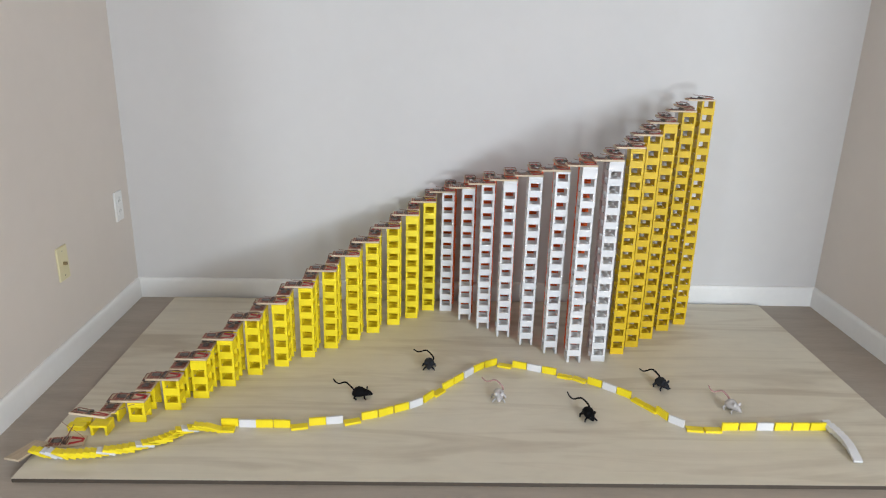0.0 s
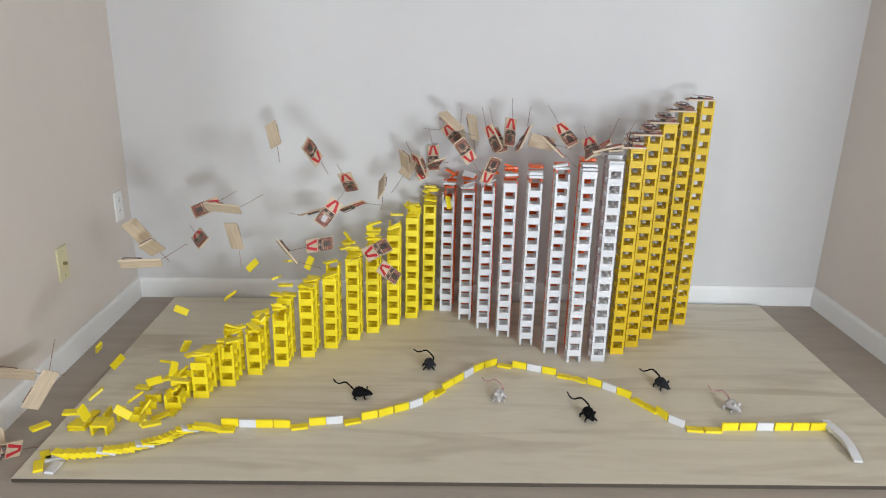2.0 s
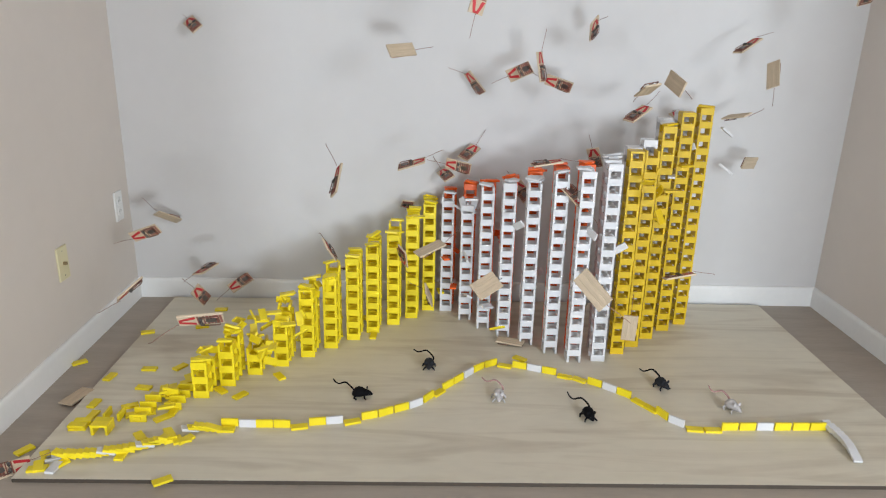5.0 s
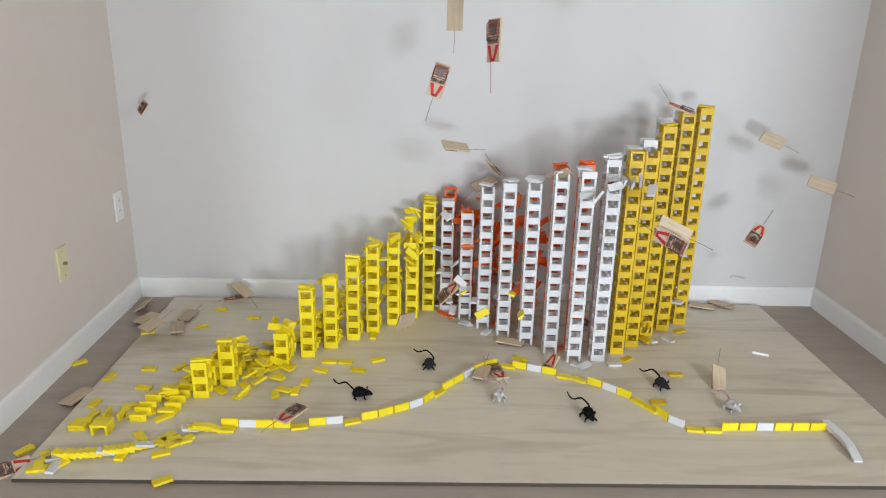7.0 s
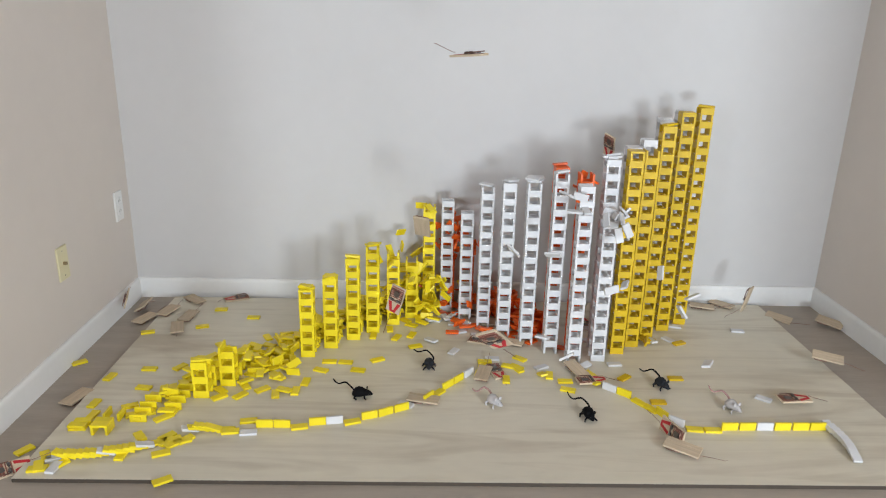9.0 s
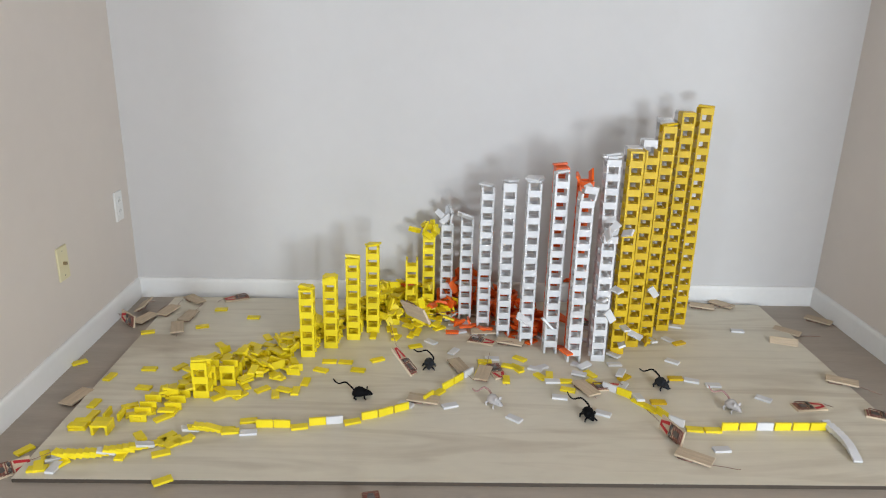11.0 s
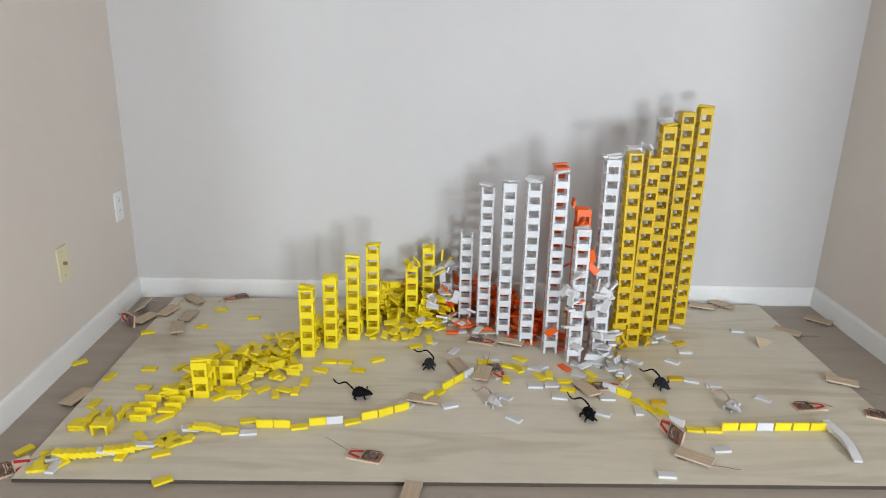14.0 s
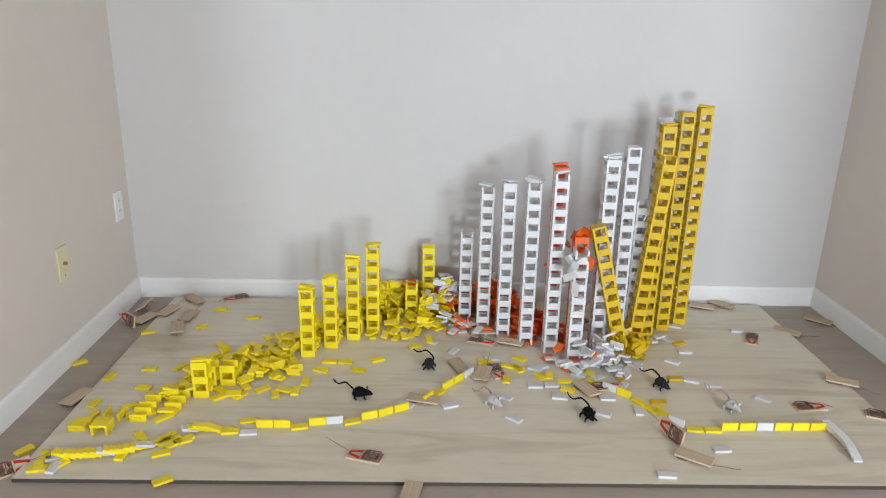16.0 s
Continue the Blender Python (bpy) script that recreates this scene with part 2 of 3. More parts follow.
def trap_kit():
    """The parts of a wooden snap trap, 98 x 46 mm; local x runs from the hammer's armed end to the red mark."""
    hx, hy, top = 0.049, 0.023, 0.006
    base = bmesh.new()
    for a, b in ((-hy, -0.0088), (-0.0082, 0.0082), (0.0088, hy)):
        box(base, -hx, hx, a, b, 0, top, 0.0006)
    box(base, -hx + 0.001, hx - 0.001, -0.0092, 0.0092, 0.0006, top - 0.0006)
    coil = bmesh.new()
    for s in (-1, 1):
        pts = [(0.0034 * math.cos(a), s * (0.005 + 0.0007 * a / math.pi), top + 0.0038 + 0.0034 * math.sin(a)) for a in (i * math.pi / 3 for i in range(0, 49))]
        tube(coil, pts, 0.0008, 5)
    tube(coil, [(0, -0.021, top + 0.0038), (0, 0.021, top + 0.0038)], 0.001, 5)
    hammer = tube(bmesh.new(), wire_loop(0, 0.040, 0.0195, 0.001, 0), 0.0015, 5)
    bar = tube(bmesh.new(), [(0, 0, 0), (0.006, 0, 0.0018), (0.035, 0.0006, 0.0022), (0.068, 0, 0.0015), (0.074, 0, 0.004)], 0.0009, 5)
    pedal = bmesh.new()
    box(pedal, -0.034, -0.014, -0.009, 0.009, top + 0.0022, top + 0.0031, 0.0003)
    box(pedal, -0.0145, -0.011, -0.005, 0.005, top + 0.0005, top + 0.003)
    box(pedal, -0.0345, -0.032, -0.006, 0.006, top + 0.003, top + 0.0065)
    mark = bmesh.new()
    z0, z1 = top + 0.0002, top + 0.0007
    for s in (-1, 1):
        q = [(0.047, s * 0.0005), (0.047, s * 0.0085), (0.011, s * 0.0205), (0.011, s * 0.0095)]
        lo, hi = [mark.verts.new((*v, z0)) for v in q], [mark.verts.new((*v, z1)) for v in q]
        mark.faces.new(hi), mark.faces.new(lo[::-1])
        for i in range(4):
            mark.faces.new((lo[i], lo[(i + 1) % 4], hi[(i + 1) % 4], hi[i]))
    box(mark, 0.040, 0.047, -0.004, 0.004, z0, z1)
    bars = bmesh.new()
    for a, b, w in ((-0.046, -0.041, 0.0195), (-0.039, -0.027, 0.0205), (-0.0255, -0.020, 0.019), (-0.0185, -0.0125, 0.0205), (-0.009, -0.006, 0.0205), (0.004, 0.0075, 0.0205)):
        box(bars, a, b, -w, w, z0, z1)
    staples = []
    for sx, sy in ((-0.002, -0.0135), (-0.002, 0.0135)):
        staples.append(tube(bmesh.new(), [(sx - 0.004, sy, top), (sx - 0.004, sy, top + 0.005), (sx + 0.004, sy, top + 0.0062), (sx + 0.005, sy, top)], 0.0009, 4))
    return {"base": (mesh("wooden_base", base, M_TRAPWOOD), ""), "coil": (mesh("spring_coil", coil, M_STEEL, True), "dark steel torsion spring"),
            "hammer": (mesh("hammer", hammer, M_COPPER, True), "coppered wire hammer"), "bar": (mesh("locking_bar", bar, M_COPPER, True), "thin coppered locking wire"),
            "pedal": (mesh("bait_pedal", pedal, M_STEEL), "steel bait pedal"), "mark": (mesh("red_mark", mark, M_RED), "red printed wedge mark"),
            "bars": (mesh("faded_print", bars, M_PINK), "faded red printed bars"), "staple": [mesh("staple", s, M_STEEL) for s in staples]}


KIT = trap_kit()
TRAPS = {}


def build_trap(n, back, rest=None):
    """An armed trap on top of a tower; its hammer and locking wire are loose parts."""
    t = None if rest else BACK[n] if back else FRONT[n]
    trap = tagged(new("mouse_trap"), "wooden snap mouse trap with red printed wedge on a domino tower", "mouse trap", "mouse traps of the chain reaction")

    def add(name, me, label, m=Matrix(), under=None):
        ob = new(name, me)
        ob.parent, ob.matrix_basis = under or trap, m
        return tagged(ob, label)

    board = add("wooden_base", *KIT["base"])
    for key, name in (("mark", "red_mark"), ("bars", "faded_print")):
        add(name, *KIT[key], Matrix(), board)
    for key, name in (("coil", "spring_coil"), ("pedal", "bait_pedal")):
        add(name, *KIT[key])
    for me in KIT["staple"]:
        add("staple", me, "")
    trap_hammer = add("hammer", *KIT["hammer"], pose(0, 0, 0.0098, 0, -4, 0))
    trap_bar = add("locking_bar", *KIT["bar"], pose(0.0465, 0, 0.0125, 0, 4, 180))
    if rest:
        tagged(trap, "wooden snap mouse trap with red printed wedge by the toppled dominoes")
    elif back:
        rest = pose(t.x, t.y + 0.004, t.height, 0, 0, 90)
    else:
        rest = pose(t.x - 0.0235, t.y, t.height, 0, 0, 0)
    trap.matrix_basis = rest
    TRAPS[n, back] = (trap, trap_hammer, trap_bar, rest)


for n in range(1, 28):
    build_trap(n, False)
    if n < 27:
        build_trap(n, True)
build_trap(0, False, pose(0.062, 0.158, 0.0003, 0, 0, 8))
build_trap(0, True, pose(-0.012, 0.102, 0.016, 176, 4, 72))


def launch_time(n, back):
    return -0.16 if n == 1 and not back else max(0.0, 0.09 * (n - 1)) + (0.045 if back else 0)


def ballistic(p0, p1, t0, t1, t):
    """The place at t of a thing thrown at t0 from p0 that comes to p1 at t1."""
    s, d = (t - t0) / (t1 - t0), t1 - t0
    if (Vector(p1) - Vector(p0)).length < 1e-4:
        return Vector(p0)
    p = Vector(p0).lerp(Vector(p1), s)
    p.z += 0.5 * G * d * d * s * (1 - s)
    return p


# ---- the domino line in front of the towers ----
LINE_A = [(0.510, 0.247), (0.655, 0.247), (0.708, 0.258), (0.804, 0.274), (0.902, 0.307), (0.994, 0.357), (1.033, 0.384), (1.070, 0.437), (1.135, 0.512),
          (1.203, 0.592), (1.238, 0.624), (1.283, 0.650), (1.336, 0.634), (1.430, 0.597), (1.525, 0.562), (1.612, 0.496), (1.688, 0.430), (1.742, 0.352), (1.765, 0.300),
          (1.803, 0.263), (1.852, 0.257), (1.905, 0.256), (2.225, 0.262)]
PATTERN = "WYYyYWyYYYWYyYYWYYyYWYyyYWYyyYWyyYYWYYY"     # capital: on its edge, small: lying flat
ALONG = [int(v) / 1000 for v in "24 72 122 172 222 271 323 374 425 477 527 584 635 682 736 790 843 896 948 1000 1051 1102 1153 1205 1260 1312 1363 1418 1466 1510 1564 1616 1668 1720 1773 1825 1878 1932 1984".split()]     # each domino's place on that way


def along(points, s):
    for (x0, y0), (x1, y1) in zip(points, points[1:]):
        d = math.hypot(x1 - x0, y1 - y0)
        if s <= d or (x1, y1) == points[-1]:
            return x0 + (x1 - x0) * s / d, y0 + (y1 - y0) * s / d, math.degrees(math.atan2(y1 - y0, x1 - x0))
        s -= d


def loose_domino(colour, m, label, group):
    d = tagged(new("domino", DOMINO[colour]), label, "domino", group)
    d.matrix_basis = m
    return d


LINE = []
for i, c in enumerate(PATTERN):
    x, y, a = along(LINE_A, ALONG[i])
    colour = "white" if c in "Ww" else "yellow"
    if c.isupper():
        m = pose(x, y, DW / 2, 0, 0, a + rng.uniform(-1.5, 1.5))
        label = "%s plastic domino standing on its long edge in a line" % colour
    else:
        m = pose(x, y - (0.008 if abs(a) < 25 else 0.003), DT / 2, 90, 0, a + rng.uniform(-2, 2))
        label = "%s plastic domino lying flat in the line" % colour
    LINE.append((loose_domino(colour, m, label, "domino line"), m, x, y))

TOPPLED_A = [(0.449, 0.222), (0.400, 0.222), (0.362, 0.203), (0.330, 0.164), (0.293, 0.140), (0.252, 0.118), (0.212, 0.106), (0.173, 0.095), (0.133, 0.089), (0.091, 0.087), (0.016, 0.095)]
TOPPLED = []
for i in range(30):
    x, y, a = along(TOPPLED_A, 0.006 + i * 0.0158)
    colour = "white" if i in (4, 5, 12, 13, 18, 19, 26, 27) and i % 2 == 0 or i == 27 else "yellow"
    m = pose(x, y, 0.0135 + 0.0008 * (i % 3), 0, 0, a) @ pose(0, 0, 0, 0, -17, 0) @ pose(0, 0, 0, 90, 0, 0)
    TOPPLED.append((loose_domino(colour, m, "%s plastic domino toppled onto the next one" % colour, "toppled domino row"), m, x, y))
for i, (x, y, a, lift) in enumerate([(0.482, 0.252, 0, 0.012), (0.478, 0.226, 2, 0.0038)]):
    LINE.append((loose_domino("yellow", pose(x, y, lift, 0 if i == 0 else 90, 0, a), "yellow plastic domino at the bend of the row", "domino line"), pose(x, y, lift, 0 if i == 0 else 90, 0, a), x, y))
for i in range(8):
    s = i / 7
    x, y, a = 2.226 + 0.030 * s - 0.036 * s * s, 0.258 - 0.140 * s, -82 - 12 * s
    m = pose(x, y, 0.0135, 0, 0, a + 180) @ pose(0, 0, 0, 0, -17, 0) @ pose(0, 0, 0, 90, 0, 0)
    loose_domino("white", m, "white plastic domino toppled onto the next one", "toppled domino row")


for i, (x, y, lift, a) in enumerate([(0.062, 0.228, 0, 4), (0.064, 0.252, 0, 2), (0.060, 0.230, 1, -2), (0.066, 0.254, 1, 7)]):
    loose_domino("yellow", pose(x, y, DT * (lift + 0.5), 90, 0, a), "yellow plastic domino lying in a low step", "low step of dominoes")


# ---- rubber mice ----
def blob(bm, profile, sides=14):
    """A body of revolution along x with its belly flattened; profile: (x, radius, centre height)."""
    rings = []
    for x, r, z in profile:
        rings.append([bm.verts.new((x, r * math.cos(a), max(z + r * 0.95 * math.sin(a), 0.0035))) for a in (2 * math.pi * k / sides for k in range(sides))])
    for a, b in zip(rings, rings[1:]):
        for k in range(sides):
            bm.faces.new((a[k], a[(k + 1) % sides], b[(k + 1) % sides], b[k]))
    bm.faces.new(rings[0][::-1]), bm.faces.new(rings[-1])
    return bm


def ball(x, y, z, rx, ry, rz, seg=10):
    bm = bmesh.new()
    bmesh.ops.create_uvsphere(bm, u_segments=seg, v_segments=seg // 2 + 2, radius=1)
    bmesh.ops.transform(bm, verts=bm.verts, matrix=Matrix.LocRotScale((x, y, z), None, (rx, ry, rz)))
    return bm


def toy_mouse(colour, mat, tail_mat, m, curl, moves=()):

    mouse = tagged(new("toy_mouse"), "%s rubber toy mouse with a curling tail on the plywood" % colour, "toy mouse", "rubber toy mice")
    mouse.matrix_basis = m
    mouse.scale = (1.0, 1.08, 1.12)
    part("body", blob(bmesh.new(), [(-0.029, 0.003, 0.011), (-0.026, 0.009, 0.012), (-0.019, 0.0135, 0.0145), (-0.009, 0.0155, 0.0165), (0.001, 0.0145, 0.0165), (0.010, 0.0115, 0.0155),
                                    (0.017, 0.0095, 0.0155), (0.024, 0.008, 0.015), (0.030, 0.0055, 0.0135), (0.035, 0.0025, 0.0125), (0.0365, 0.001, 0.0122)]), mat, mouse, smooth=True)
    for s in (-1, 1):
        part("ear", ball(0.0165, s * 0.0085, 0.0255, 0.0022, 0.0052, 0.0055), mat, mouse, smooth=True)
        part("eye", ball(0.0275, s * 0.0052, 0.0175, 0.0013, 0.0011, 0.0013, 6), M_SLOT, mouse, "small black eye", True)
        part("front_leg", tube(bmesh.new(), [(0.011, s * 0.008, 0.010), (0.014, s * 0.015, 0.005), (0.020, s * 0.018, 0.002)], 0.003, 6, 0.0018), mat, mouse, smooth=True)
        part("hind_leg", tube(bmesh.new(), [(-0.016, s * 0.010, 0.010), (-0.018, s * 0.018, 0.005), (-0.010, s * 0.021, 0.002)], 0.0045, 6, 0.0022), mat, mouse, smooth=True)
    back = m.to_3x3().transposed() @ Vector((-1, 0.12, 0))         # the tails all hang the same way in the room
    pts = []
    for k in range(17):
        u = k / 16
        rise = min(1.0, u / 0.42)
        sweep = max(0.0, u - 0.34) / 0.66
        q = Vector((-0.026 - 0.012 * math.sin(rise * math.pi / 2), 0, 0.011 + 0.027 * rise * rise))
        q += back * (0.050 * sweep - 0.013 * math.sin(math.pi * rise)) + Vector((0, 0, 0.004 * math.sin(6.5 * sweep) + curl * 0.012 * sweep ** 4))
        pts.append(q)
    part("tail", tube(bmesh.new(), pts, 0.0034, 6, 0.0020), tail_mat, mouse, "thin curling tail", True)
    if moves:
        MOVES.append((mouse, [(t, q) for t, q in moves]))


toy_mouse("black", M_BLACK, M_BLACK, pose(0.842, 0.422, 0, 0, 0, -8), 1.0)
toy_mouse("dark grey", M_GREY, M_BLACK, pose(1.052, 0.618, 0, 0, 0, -92), 0.4)
W1, W2 = pose(1.269, 0.415, 0, 0, 0, -94), pose(1.252, 0.382, 0, 0, 0, -56)
toy_mouse("pale grey", M_PALE, M_TAIL, W1, 0.8, [(0, W1), (8.05, W1), (8.3, W1.lerp(W2, 0.6)), (8.6, W2), (END, W2)])
toy_mouse("black", M_BLACK, M_BLACK, pose(1.528, 0.311, 0, 0, 0, -80), 1.6)
toy_mouse("dark grey", M_GREY, M_BLACK, pose(1.807, 0.502, 0, 0, 0, -70), 0.3)
toy_mouse("pale grey", M_PALE, M_TAIL, pose(1.983, 0.366, 0, 0, 0, -70), 1.5)


# ---- how the towers come down: (seconds, layers that still stand) ----
STAND_FRONT = {2: [(0.3, 2), (2.0, 1)], 3: [(0.4, 3), (1.2, 2), (4.6, 1)], 4: [(0.5, 5)], 5: [(0.6, 6), (8.9, 5), (10.2, 3)], 6: [(0.7, 6), (5.2, 4), (6.6, 1)],
               7: [(0.8, 8), (5.2, 6), (7.9, 3), (8.9, 1)], 8: [(0.9, 11)], 9: [(1.0, 11)], 10: [(1.1, 13)], 11: [(1.1, 14)], 12: [(1.2, 15), (6.3, 14), (8.6, 12), (10.4, 2)],
               13: [(1.3, 17), (6.0, 14), (8.0, 10), (14.9, 6)], 14: [(1.4, 19), (8.8, 18), (10.9, 13), (13.6, 11)], 15: [(1.5, 20), (6.0, 19), (11.6, 11), (14.0, 6), (15.4, 1)],
               16: [(1.5, 22), (5.0, 18), (11.9, 15)], 17: [(1.6, 23)], 18: [(1.7, 25)], 19: [(1.8, 25)], 20: [(1.9, 27)], 21: [(2.0, 28), (8.4, 26), (12.0, 20), (14.3, 19), (15.6, 17)],
               22: [(2.1, 29), (6.8, 26), (8.8, 21), (11.8, 14), (14.0, 9), (15.4, 4)], 23: [(2.2, 31)], 24: [(2.2, 30)], 25: [(2.3, 33)], 27: [(2.6, 35)]}
STAND_BACK = {1: [(0.15, 1)], 2: [(0.4, 2), (1.6, 1)], 3: [(0.5, 4), (2.6, 1)], 4: [(0.6, 5), (6.0, 3)], 5: [(0.7, 6), (6.6, 2)], 6: [(0.8, 7), (5.4, 1)],
              7: [(0.9, 9), (5.8, 5), (7.6, 1)], 8: [(1.0, 11), (5.8, 4), (7.2, 1)], 9: [(1.0, 12), (6.4, 1)], 10: [(1.1, 13), (6.6, 2)], 11: [(1.2, 15), (6.9, 1)],
              12: [(1.3, 16), (7.2, 3), (8.6, 1)], 13: [(1.4, 17), (7.6, 6), (9.7, 2)], 14: [(1.5, 18), (7.9, 4)], 15: [(1.6, 20), (8.8, 8), (11.2, 2)],
              16: [(1.6, 22), (6.8, 14), (9.6, 8), (14.0, 5)], 17: [(1.7, 23), (6.4, 10), (7.9, 2)], 18: [(1.8, 24), (6.6, 8), (8.0, 1)], 19: [(1.9, 26), (6.4, 8), (7.9, 1)],
              20: [(2.0, 28)], 21: [(2.1, 29), (8.4, 27), (12.1, 23), (14.4, 21), (15.7, 18)], 22: [(2.2, 29)], 23: [(2.2, 31)], 24: [(2.3, 31), (14.6, 22)], 25: [(2.4, 34)], 26: [(2.4, 34)]}


def stray(text):
    """Places of single dominoes that lie about: x, y, turn."""
    return [tuple(float(v) for v in row.split()) for row in text.split(",")]


STRAYS = {"yellow": stray("-0.039 0.135 60, 0.048 0.036 10, 0.094 0.056 60, -0.128 0.644 40, 0.026 0.525 80, 0.131 0.582 0, 0.049 0.360 85, 0.073 0.294 85, 0.020 0.865 20,"
                          "0.201 0.921 20, 0.227 1.084 5, 0.372 1.011 0, 0.382 -0.009 35, 0.236 0.100 90, 0.380 0.175 50, 0.530 0.273 10, 0.599 0.447 -20, 0.634 0.448 90,"
                          "0.656 0.507 85, 0.693 0.588 -20, 0.713 0.650 0, 0.769 0.647 -5, 0.816 0.591 -10, 0.875 0.667 30, 1.003 0.776 20, 1.323 0.633 -20, 1.305 0.538 85,"
                          "1.368 0.689 -40, 1.244 0.664 0, 1.497 0.475 -20, 1.498 0.531 0"),
          "golden yellow": stray("1.871 0.559 0, 1.766 0.404 0, 1.700 0.560 40"),
          "white": stray("1.059 0.815 -40, 1.139 0.739 60, 1.116 0.370 20, 1.305 0.300 -40, 1.289 0.425 -40, 1.271 0.686 0, 1.411 0.615 -30, 1.395 0.498 0, 1.450 0.503 0,"
                         "1.463 0.428 -10, 1.577 0.334 -30, 1.612 0.425 0, 1.690 0.352 85, 1.675 0.033 -5, 1.866 0.151 5, 1.971 0.759 0, 2.239 0.946 -10, 1.920 0.545 -20,"
                         "1.981 0.516 0, 2.110 0.432 -40, 1.901 0.682 -40, 1.908 0.865 30, 1.771 0.678 -30, 1.671 0.593 10"),
          "orange": stray("1.138 0.890 0, 1.215 0.954 10, 1.361 0.897 20, 1.426 0.826 40, 1.165 1.049 20, 1.523 0.782 -20")}


def tumble(ob, m0, m1, t0, t1, origin, turns, axis, step=0.12):
    """Rows for a thing that is thrown from m0 at t0 and comes to rest at m1 at t1; poses in a space that lies at origin."""
    p0, p1 = m0.translation + origin, m1.translation + origin
    q0, q1 = m0.to_quaternion(), m1.to_quaternion()
    if q0.dot(q1) < 0:
        q1.negate()
    rows, n = [], max(3, math.ceil((t1 - t0) / step))
    for k in range(n + 1):
        s = k / n
        t = t0 + (t1 - t0) * s
        q = q0.slerp(q1, s) @ Matrix.Rotation(2 * math.pi * turns * s, 3, axis).to_quaternion()
        rows.append((t, Matrix.LocRotScale(ballistic(p0, p1, t0, t1, t) - origin, q, None)))
    return rows


def spaced(rows):
    """Rows on frames of their own, from the clip's start to its end."""
    out = []
    while len(rows) > 1 and rows[1][0] <= 0:
        rows = rows[1:]
    if rows[0][0] > 0.01:
        out.append((0.0, rows[0][1]))
    for t, m in rows:
        t = min(max(t, 0.0), END)
        if out and frame(t) <= frame(out[-1][0]):
            continue
        out.append((t, m))
    if frame(out[-1][0]) < frame(END):
        out.append((END, out[-1][1]))
    return out


PILE = {}          # height of what lies on each 20 mm cell


def settle(x, y, yaw, flat):
    """A place on the heap for one more domino at x, y: its pose."""
    cells = [(round(x / 0.02) + i, round(y / 0.02) + j) for i in (-1, 0, 1) for j in (-1, 0, 1)]
    floor_z = 0.0 if -0.01 < x < 2.45 and -0.01 < y < 1.23 else FLOOR
    hs = sorted(PILE.get(c, 0.0) for c in cells)
    h = hs[5]
    for c in cells:
        PILE[c] = max(PILE.get(c, 0.0), h + 0.0074 if c == cells[4] else h + 0.0048)
    if flat or h < 0.002:
        return pose(x, y, floor_z + h + DT / 2 + 0.0002, 90, 0, yaw)
    if h > 0.009 and rng.random() < 0.28:
        return pose(x, y, floor_z + h + DW * 0.42, rng.uniform(-38, 38), rng.uniform(-14, 14), yaw)
    tilt = min(38.0, 10 + h * 500)
    return pose(x, y, floor_z + h + DT / 2 + 0.003, 90 + rng.uniform(-tilt, tilt), rng.uniform(-tilt, tilt) * 0.6, yaw)


def standing_at(t, schedule):
    return [k for s, k in schedule if s <= t][-1:]


LEFT_STANDING = []       # footprints of what stands to the end


def fall_time(h, vz):
    return (vz + math.sqrt(vz * vz + 2 * G * max(h, 0.001))) / G


def lean_23(t):
    """The upper part of a tower whose foot gave way: how far it has dropped, shifted and leaned."""
    d = max(0.0, t - 13.62)
    return 0.5 * G * d * d * 0.78, 0.019 * d, -4.4 * d ** 1.4


